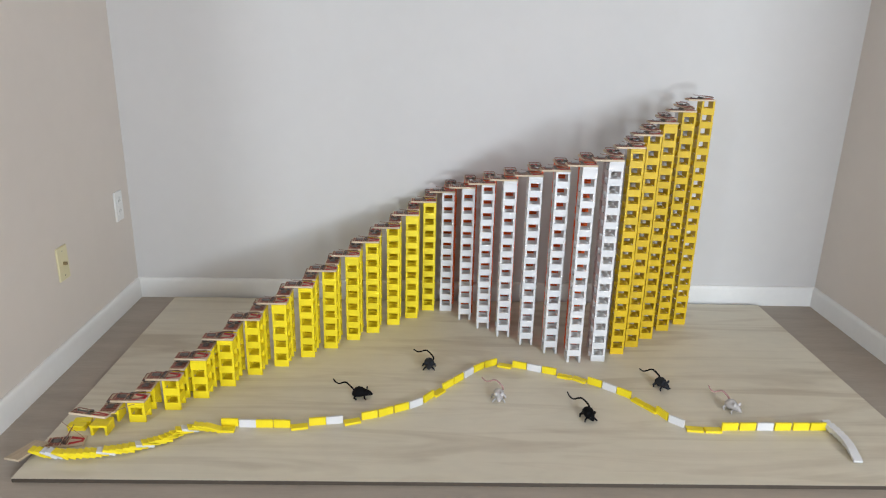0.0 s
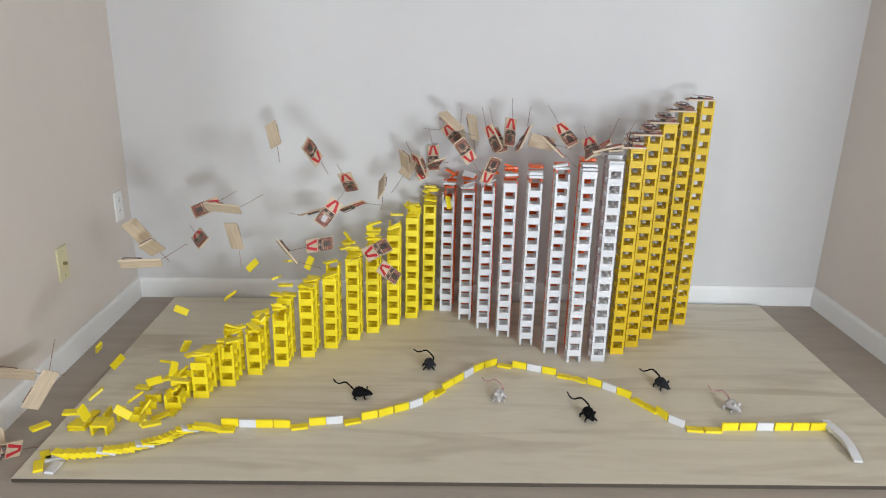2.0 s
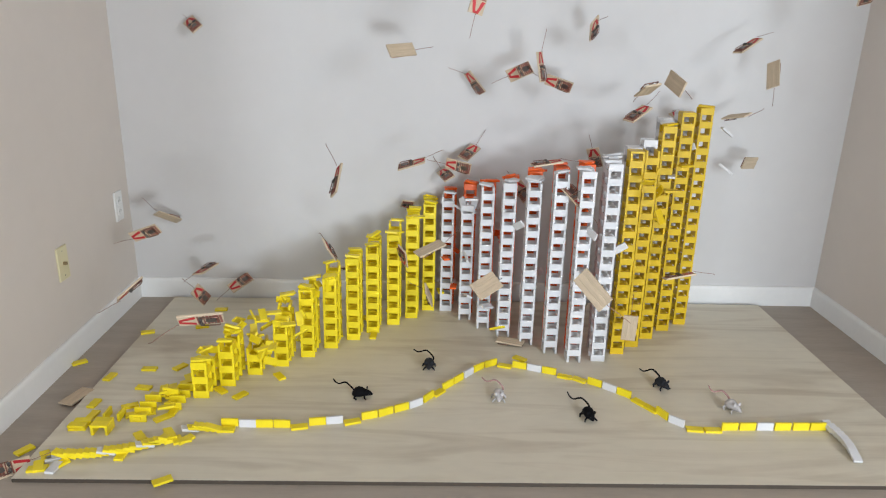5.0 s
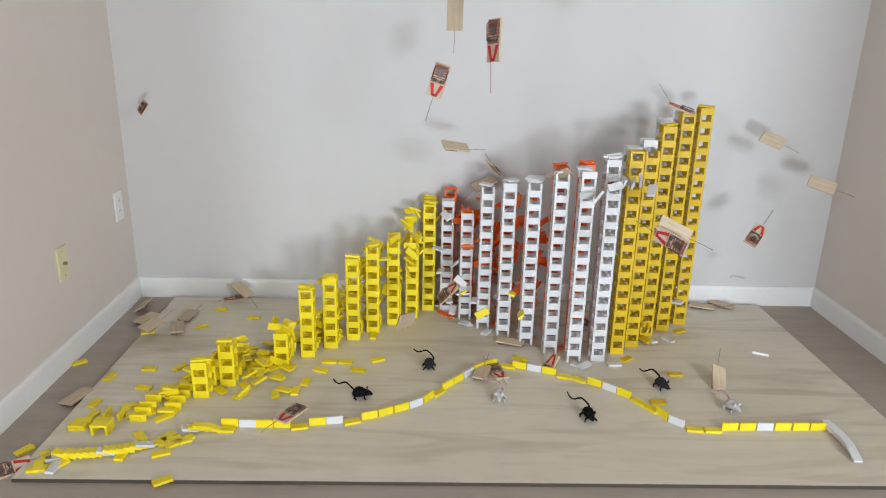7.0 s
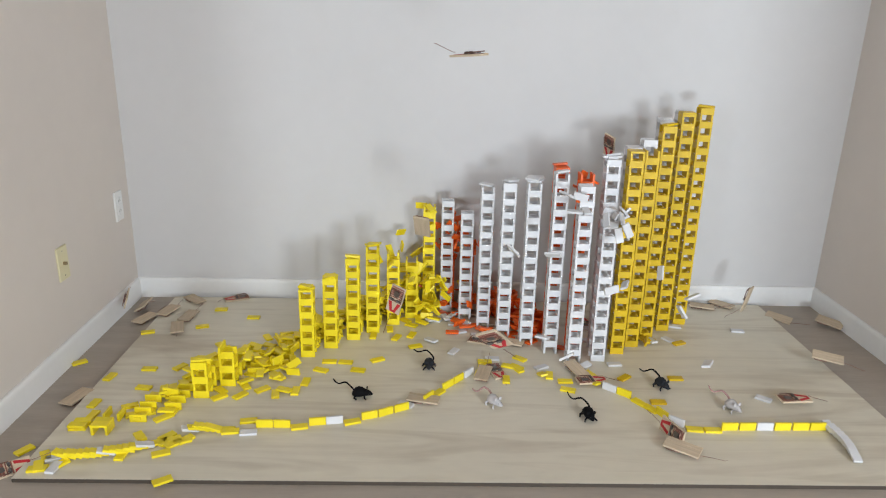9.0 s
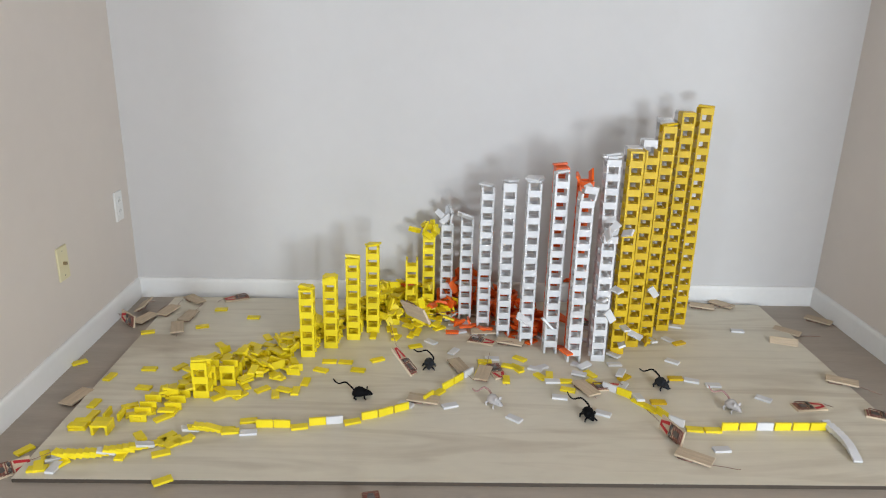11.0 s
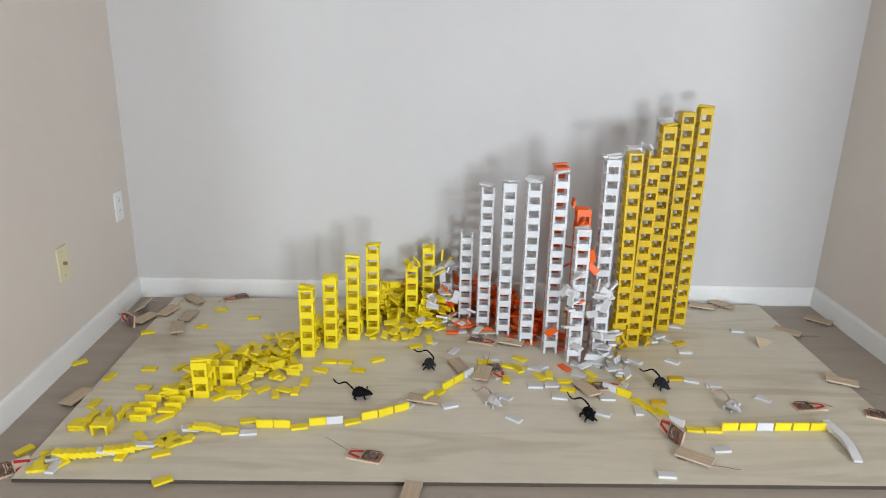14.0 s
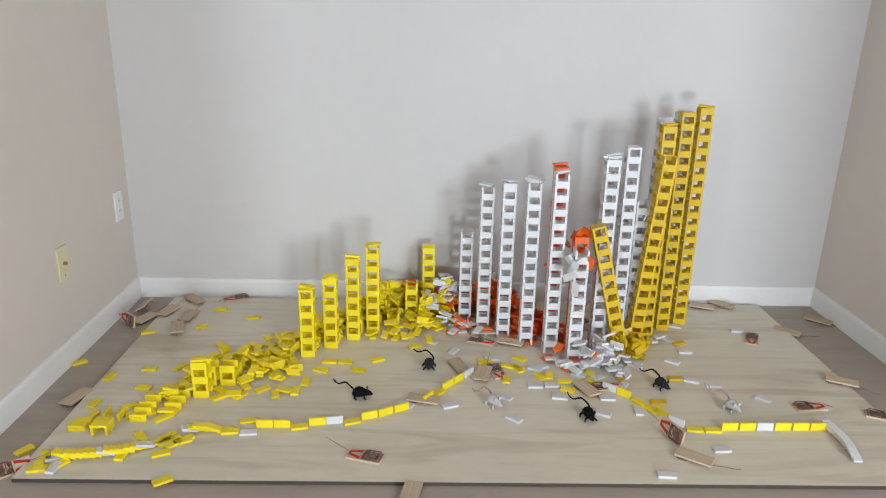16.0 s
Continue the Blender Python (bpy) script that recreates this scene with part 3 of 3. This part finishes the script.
def collapse():
    earlier = {}
    drops, riders = [], []       # (release, tower, domino, rest pose, thrown up)
    for table, towers in ((STAND_FRONT, FRONT), (STAND_BACK, BACK)):
        for n, t in towers.items():
            schedule, last, before = table.get(n, []), t.count, 0.0
            for i, (when, left) in enumerate(schedule):
                begin = launch_time(n, t.back) if i == 0 else max(before, when - 1.5)
                for d, k, m in t.pieces:
                    if left <= k < last:
                        f = (last - 1 - k + rng.random()) / max(1, last - left)
                        after = schedule[i + 1][0] if i + 1 < len(schedule) else None
                        if i == 0 and n not in (23, 24) and n > 3 and rng.random() < (0.35 if t.colour == "orange" else 0.65):
                            riders.append([begin + (when - begin) * f, t, d, m, left, after])
                        else:
                            drops.append([begin + (when - begin) * f, t, d, m, i == 0])
                last, before = left, when
            if last > 1:
                LEFT_STANDING.append((t.x, t.y))
    # the foot of the tower that gives way
    t23 = FRONT[23]
    for d, k, m in t23.pieces:
        if k < 5:
            drops.append([13.5 + 0.12 * k + rng.uniform(0, 0.2), t23, d, m, False])
    # dominoes that are thrown up and come down again on their own tower, askew
    loaded = {}
    for t0, t, d, m, left, after in riders:
        z = max(q.translation.z + (DW if k < t.count and abs((q.to_3x3() @ Vector((0, 0, 1))).z) > 0.5 else DT) / 2 for o, k, q in t.pieces if k < left)
        i = loaded.get(t.top.name, 0)
        loaded[t.top.name] = i + 1
        lean = 7 if i < 2 else 22
        m1 = pose(rng.gauss(0, 0.007), rng.gauss(0, 0.007), z + DT / 2 + 0.0012 + (i // 2) * 0.0085, 90 + rng.uniform(-lean, lean), rng.uniform(-lean, lean), rng.uniform(-40, 40))
        vz = rng.uniform(0.03, 0.10)
        t1 = t0 + fall_time(m.translation.z - m1.translation.z, vz)
        rows = tumble(d, m, m1, t0, t1, Vector((t.x, t.y, 0)), 0, Vector((1, 0, 0)))
        if after and after - 1.2 > t1:
            drops.append([after - 1.2 + rng.uniform(0, 0.4), t, d, m1, False])
            earlier[d.name] = rows
        else:
            MOVES.append((d, spaced(rows)))
    free = {c: list(v) for c, v in STRAYS.items()}
    for dr in drops:
        dr.append(rng.uniform(0.05, 0.13) if dr[4] else rng.uniform(0.0, 0.03))
        dr.append(dr[0] + fall_time(dr[3].translation.z - 0.01, dr[5]))
    chosen = {}
    for colour, places in free.items():
        for px, py, yaw in places:
            best = None
            due = (3.0 if px < 0.45 else 6.0 if px < 0.9 else 7.5) if colour == "yellow" else 8 + 6 * ((px * 37) % 1) if colour == "white" else 8.0
            for i, dr in enumerate(drops):
                if i in chosen or dr[1].colour != colour or dr[6] > 15.8:
                    continue
                dist = math.hypot(px - dr[1].x, py - dr[1].y)
                cost = dist + 0.06 * abs(dr[6] - due) + (0.3 if dist > 0.16 * (dr[6] - dr[0]) + 0.02 else 0)
                if best is None or cost < best[0]:
                    best = (cost, i)
            if best:
                chosen[best[1]] = (px, py, yaw)
    for i in sorted(range(len(drops)), key=lambda i: drops[i][6]):
        t0, t, d, m, popped, vz, t1 = drops[i]
        origin = Vector((t.x, t.y, 0))
        if i in chosen:
            x, y, yaw = chosen[i]
        else:
            spread = 0.070 if 12 <= t.n <= 16 else 0.050
            for trial in range(25):
                x, y = rng.gauss(t.x - (0.03 if t.back and t.n < 12 else 0.0), spread), rng.gauss(t.y + ((0.03 if t.n < 12 else 0.0) if t.back else -0.022), spread)
                if all(abs(x - a) > 0.045 or abs(y - b) > 0.045 for a, b in LEFT_STANDING) and y < WALL_B - 0.05:
                    break
            yaw = rng.uniform(0, 180)
        m1 = Matrix.Translation(-origin) @ settle(x, y, yaw, i in chosen)
        t1 = t0 + fall_time(m.translation.z - m1.translation.z, vz)
        axis = Vector((rng.gauss(0, 1), rng.gauss(0, 1), rng.gauss(0, 1))).normalized()
        turns = rng.choice((-1, 0, 1)) if t1 - t0 > 1.0 else 0
        MOVES.append((d, spaced(earlier.get(d.name, []) + tumble(d, m, m1, t0, t1, origin, turns, axis))))
    # the tower that slumps to one side, and the one that leans away from it
    for d, k, m in t23.pieces:
        if 5 <= k < 31:
            rows, hit = [], None
            for j in range(0, 25):
                t = 13.6 + 0.1 * j
                drop, shift, lean = lean_23(t)
                q = Matrix.Translation((shift, -0.01 * max(0, t - 13.75), 0.12 - drop)) @ Matrix.Rotation(radians(lean), 4, "Y") @ Matrix.Translation((0, 0, -0.12)) @ m
                if q.translation.z < 0.05 + 0.004 * (k % 5):
                    q = rows[-1][1] @ pose(0, 0, 0, rng.uniform(-25, 25), rng.uniform(-25, 25), rng.uniform(-40, 40))
                    q.translation += Vector((rng.uniform(-0.04, 0.05), rng.uniform(-0.06, 0.0), 0))
                    rows.append((t, q))
                    break
                rows.append((t, q))
            MOVES.append((d, spaced(rows)))
    t24 = FRONT[24]
    for d, k, m in t24.pieces:
        if k < 30:
            rows = []
            for t in (13.4, 13.9, 14.5, 15.2, 16.0):
                a = max(0.0, t - 13.4) / 2.6
                q = Matrix.Translation((0.006 * a, 0, -0.02 * a * a * min(1, k / 3))) @ Matrix.Rotation(radians(4.6 * a ** 1.3), 4, "Y") @ m
                rows.append((t, q))
            MOVES.append((d, spaced(rows)))


collapse()


def nudge(ob, m, t0, dx, dy, yaw, hop=0.012):
    """A domino of the line that is struck at t0 and comes to lie flat a little way off."""
    x, y = m.translation.x + dx, m.translation.y + dy
    m1 = pose(x, y, DT / 2 + 0.0004, 90, 0, yaw)
    MOVES.append((ob, spaced(tumble(ob, m, m1, t0, t0 + 0.75, Vector(), 0, Vector((1, 0, 0))))))


for ob, m, x, y in LINE:
    if 1.20 < x < 1.63 or 1.00 < x < 1.045:
        nudge(ob, m, 6.9 + (x % 0.07) * 28, rng.uniform(-0.05, 0.05), rng.uniform(-0.05, 0.04), rng.uniform(0, 180))
    elif x < 0.54 and ob.data.name.startswith("domino") and y > 0.24:
        nudge(ob, m, 7.4, 0.01, -0.035, 8)
for k, (ob, m, x, y) in enumerate(TOPPLED):
    if k >= 26:
        nudge(ob, m, 0.25 + 0.22 * (30 - k), rng.uniform(-0.02, 0.05), rng.uniform(-0.05, 0.0), rng.uniform(0, 180))
    elif 5 <= k <= 11:
        nudge(ob, m, 2.6 + 0.28 * k, rng.uniform(-0.03, 0.05), rng.uniform(-0.06, 0.02), rng.uniform(20, 60))


def fly(n, back, text, rest_turn, turns):
    """The flight of a trap from its tower: seconds and place of each bounce, the turn in which it comes to rest, and its somersaults."""
    trap, hammer, bar, m0 = TRAPS[n, back]
    legs = [tuple(float(v) for v in row.split()) for row in text.split(",")]
    t0, p0 = launch_time(n, back), m0.translation.copy()
    q0, q1 = m0.to_quaternion(), Euler([radians(a) for a in rest_turn]).to_quaternion()
    if q0.dot(q1) < 0:
        q1.negate()
    dice = random.Random(n * 2 + back)
    axis = Vector((dice.uniform(-1, 1), dice.choice((-1, 1)) * dice.uniform(0.6, 1), dice.uniform(-0.6, 0.6))).normalized()
    rows, start, stop = [(t0, m0)], t0, legs[-1][0]
    air = legs[-2][0] if len(legs) > 1 else stop
    for t1, *place in legs:
        p1 = Vector(place)
        steps = max(2, math.ceil((t1 - start) / 0.13))
        for k in range(1, steps + 1):
            t = start + (t1 - start) * k / steps
            s = min(1.0, (t - t0) / (stop - t0))
            u = min(1.0, (t - t0) / (air - t0))
            q = q0.slerp(q1, s) @ Matrix.Rotation(2 * math.pi * turns * u, 3, axis).to_quaternion()
            rows.append((t, Matrix.LocRotScale(ballistic(p0, p1, start, t1, t), q, None)))
        start, p0 = t1, p1
    MOVES.append((trap, spaced(rows)))
    MOVES.append((hammer, spaced([(t0 - 0.06, hammer.matrix_basis.copy()), (t0, pose(0, 0, 0.0098, 0, -60, 0)), (t0 + 0.04, pose(0, 0, 0.0098, 0, -120, 0)), (t0 + 0.08, pose(0, 0, 0.0098, 0, -177, 0))])))
    last = dice.uniform(140, 205)
    swing = [(t0 - 0.05 + 0.045 * k, pose(0.0465, 0, 0.0125) @ pose(0, 0, 0, 0, 4 + (last - 4) * k / 4, 0) @ pose(0, 0, 0, 0, 0, 180)) for k in range(5)]
    MOVES.append((bar, spaced(swing)))


fly(0, False, "1.00 -0.125 0.230 0.050, 1.90 -0.100 0.120 0.012, 3.20 -0.075 0.035 0.020, 4.60 -0.028 0.045 -0.006", (20, 0, 38), 1)
fly(0, True, "0.50 -0.030 0.125 0.045, 1.60 -0.060 0.090 0.012, 2.60 -0.066 0.060 0.018, 4.40 -0.100 -0.130 -0.012", (0, 0, 42), 0)
fly(1, False, "4.23 0.153 -0.286 0.000, 4.83 0.165 -0.386 0.001", (180, 0, 106), -2)
fly(1, True, "1.66 -0.125 0.258 0.167, 3.30 -0.006 0.229 0.000, 3.90 -0.027 0.410 0.001", (180, 0, 73), -2)
fly(2, False, "6.78 0.654 -0.181 0.000, 7.38 0.669 -0.281 0.001", (180, 0, -139), -3)
fly(2, True, "6.49 0.033 0.938 0.012, 7.09 -0.045 1.008 0.001", (180, 0, 70), -3)
fly(3, False, "7.47 1.029 0.598 0.012, 8.05 1.035 0.400 0.013", (180, 0, -13), -4)
fly(3, True, "6.09 0.069 0.575 0.012, 7.71 0.028 1.059 0.013", (180, 0, 75), 3)
fly(4, False, "5.54 1.134 0.938 0.012, 6.14 1.245 1.100 0.013", (180, 0, -123), -3)
fly(4, True, "5.86 0.225 0.950 0.012, 6.46 0.122 1.009 0.013", (180, 0, 82), 3)
fly(5, False, "5.35 1.269 1.187 0.012, 5.95 1.190 1.100 0.013", (180, 0, -105), -2)
fly(5, True, "4.09 0.082 1.225 0.495, 6.28 -0.076 1.109 0.000, 6.88 -0.089 1.109 0.014", (150, 0, 91), 3)
fly(6, False, "5.58 1.865 0.587 0.012, 7.05 1.842 1.100 0.013", (180, 0, 45), -2)
fly(6, True, "5.48 0.183 0.922 0.012, 6.08 0.115 0.901 0.013", (180, 0, -73), 3)
fly(7, False, "8.91 1.309 0.997 0.012, 9.51 1.258 0.900 0.013", (180, 0, 2), 4)
fly(7, True, "6.56 1.219 0.572 0.012, 7.16 1.232 0.571 0.013", (180, 0, 75), -3)
fly(8, False, "3.97 1.331 0.786 0.012, 4.57 1.347 0.815 0.013", (180, 0, -21), 1)
fly(8, True, "3.77 0.291 1.225 1.050, 8.46 -0.125 1.026 0.313, 9.15 -0.097 1.002 0.000, 9.75 -0.087 0.964 0.013", (-80, 0, 138), -4)
fly(9, False, "7.37 1.149 0.934 0.012, 7.97 1.244 0.828 0.000", (0, 0, -20), 3)
fly(9, True, "4.20 1.845 1.174 1.253, 6.15 2.216 1.210 0.019, 6.60 2.186 1.180 0.013", (180, 0, -22), 3)
fly(10, False, "3.80 0.396 1.225 0.334, 5.23 0.261 1.172 0.012, 5.83 0.257 1.205 0.000", (0, 0, -155), 2)
fly(10, True, "5.62 0.713 1.128 0.012, 7.69 0.094 1.175 0.013", (180, 0, -41), -2)
fly(11, False, "8.13 2.437 0.796 0.012, 9.70 2.424 0.546 0.013", (180, 0, -28), -3)
fly(11, True, "4.20 1.170 1.005 0.807, 6.15 1.689 1.030 0.006, 6.60 1.659 1.000 0.000", (0, 0, 90), -4)
fly(12, False, "5.64 1.246 1.225 0.510, 7.28 1.347 1.200 0.012, 7.88 1.325 1.050 0.000", (0, 0, 123), -3)
fly(12, True, "6.39 0.650 0.509 0.012, 8.19 0.678 -0.262 -0.012", (0, 0, -91), 3)
fly(13, False, "7.12 1.260 1.177 0.012, 7.72 1.211 1.100 0.013", (180, 0, 99), 2)
fly(13, True, "9.30 2.292 0.909 0.012, 10.60 2.370 0.860 0.012, 11.05 2.370 0.837 0.004, 11.50 2.370 0.813 0.004, 11.95 2.371 0.790 0.004, 12.40 2.371 0.767 0.004, 12.95 2.343 0.794 0.004, 13.50 2.315 0.821 0.004, 14.00 2.306 0.838 0.004, 14.50 2.296 0.854 0.004, 14.93 2.286 0.860 0.000, 15.37 2.275 0.867 0.000, 15.80 2.264 0.873 0.000", (0, 0, -115), -5)
fly(14, False, "3.95 0.973 1.225 0.581, 6.45 0.937 1.201 0.012, 7.38 1.249 1.100 0.000", (0, 0, 5), -2)
fly(14, True, "1.47 1.052 1.225 0.516, 6.92 1.139 1.143 0.012, 7.52 1.245 1.100 0.013", (180, 0, -68), -2)
fly(15, False, "8.43 1.875 0.991 0.012, 9.03 1.868 1.100 0.013", (180, 0, -69), -3)
fly(15, True, "2.05 1.140 1.225 0.698, 8.35 1.292 1.187 0.012, 8.95 1.226 1.100 0.013", (180, 0, -169), 4)
fly(16, False, "4.20 1.159 0.455 0.910, 5.90 1.212 -0.448 -0.006, 6.35 1.182 -0.478 -0.012", (0, 0, -28), -2)
fly(16, True, "10.03 1.184 -0.320 0.000, 10.63 1.214 -0.420 -0.012", (0, 0, -105), -5)
fly(17, False, "4.20 1.395 0.761 1.086, 6.10 1.455 0.645 0.012, 6.50 1.462 0.632 0.000, 8.45 1.462 0.632 0.000, 9.20 1.625 0.498 0.000", (0, 0, 9), 4)
fly(17, True, "8.69 1.544 0.684 0.012, 9.37 1.556 0.479 0.013", (180, 0, -66), 3)
fly(18, False, "5.88 0.864 0.937 0.012, 6.93 1.194 1.100 0.000", (0, 0, -129), -3)
fly(18, True, "9.20 1.014 0.415 0.471, 10.25 1.060 0.500 0.012, 10.90 1.153 0.624 0.013", (180, 0, -68), 5)
fly(19, False, "9.63 0.910 0.437 0.012, 11.43 0.922 -0.296 -0.012", (0, 0, -81), -4)
fly(19, True, "4.20 1.562 1.034 1.007, 6.15 1.799 1.160 0.019, 6.60 1.769 1.130 0.013", (180, 0, -115), 4)
fly(20, False, "7.49 1.275 1.225 0.418, 8.52 1.249 1.200 0.012, 9.12 1.220 1.100 0.013", (180, 0, 17), -3)
fly(20, True, "10.53 1.734 1.037 0.012, 11.13 1.766 1.130 0.013", (180, 0, 59), 5)
fly(21, False, "4.20 2.218 0.993 0.984, 6.15 2.308 1.235 0.019, 6.60 2.278 1.205 0.013", (180, 0, -47), 3)
fly(21, True, "8.46 1.753 0.186 0.012, 9.06 1.747 0.212 0.025", (-80, 0, 110), 4)
fly(22, False, "11.75 0.960 0.060 0.012, 12.25 1.007 -0.045 0.002", (180, 0, 80), 5)
fly(22, True, "4.20 1.517 0.375 0.905, 5.90 1.331 -0.386 -0.006, 6.35 1.301 -0.416 -0.012", (0, 0, 17), 3)
fly(23, False, "5.95 1.915 0.575 0.012, 7.20 2.020 0.520 0.012, 8.30 2.110 0.460 0.012, 9.30 2.233 0.387 0.0003", (0, 0, 5), 2)
fly(23, True, "11.29 0.951 0.313 0.012, 12.02 0.882 0.105 0.000", (0, 0, 163), 4)
fly(24, False, "8.50 1.715 0.195 0.012, 9.30 1.774 0.107 0.013", (180, 0, -35), 4)
fly(24, True, "4.20 2.069 1.086 1.030, 6.10 1.900 1.180 0.012, 6.50 1.862 1.135 0.013", (180, 0, -44), -3)
fly(25, False, "8.43 2.655 0.977 0.043, 8.50 2.651 0.978 0.000, 9.60 2.626 1.078 0.001", (180, 0, -44), -4)
fly(25, True, "4.20 1.678 0.811 0.899, 6.15 1.309 0.624 0.006, 6.60 1.279 0.594 0.000", (0, 0, -74), -3)
fly(26, False, "8.92 2.474 1.110 0.000, 9.52 2.443 0.966 0.001", (180, 0, -40), 3)
fly(26, True, "6.36 2.655 0.724 1.148, 10.20 2.630 0.300 0.012, 11.00 2.436 0.335 0.000", (0, 0, -24), 4)
fly(27, False, "4.20 2.381 1.031 1.296, 6.15 1.865 1.130 0.019, 6.60 1.835 1.100 0.013", (180, 0, -30), 4)

def motions():
    for ob, rows in MOVES:
        walk(ob, rows)


motions()
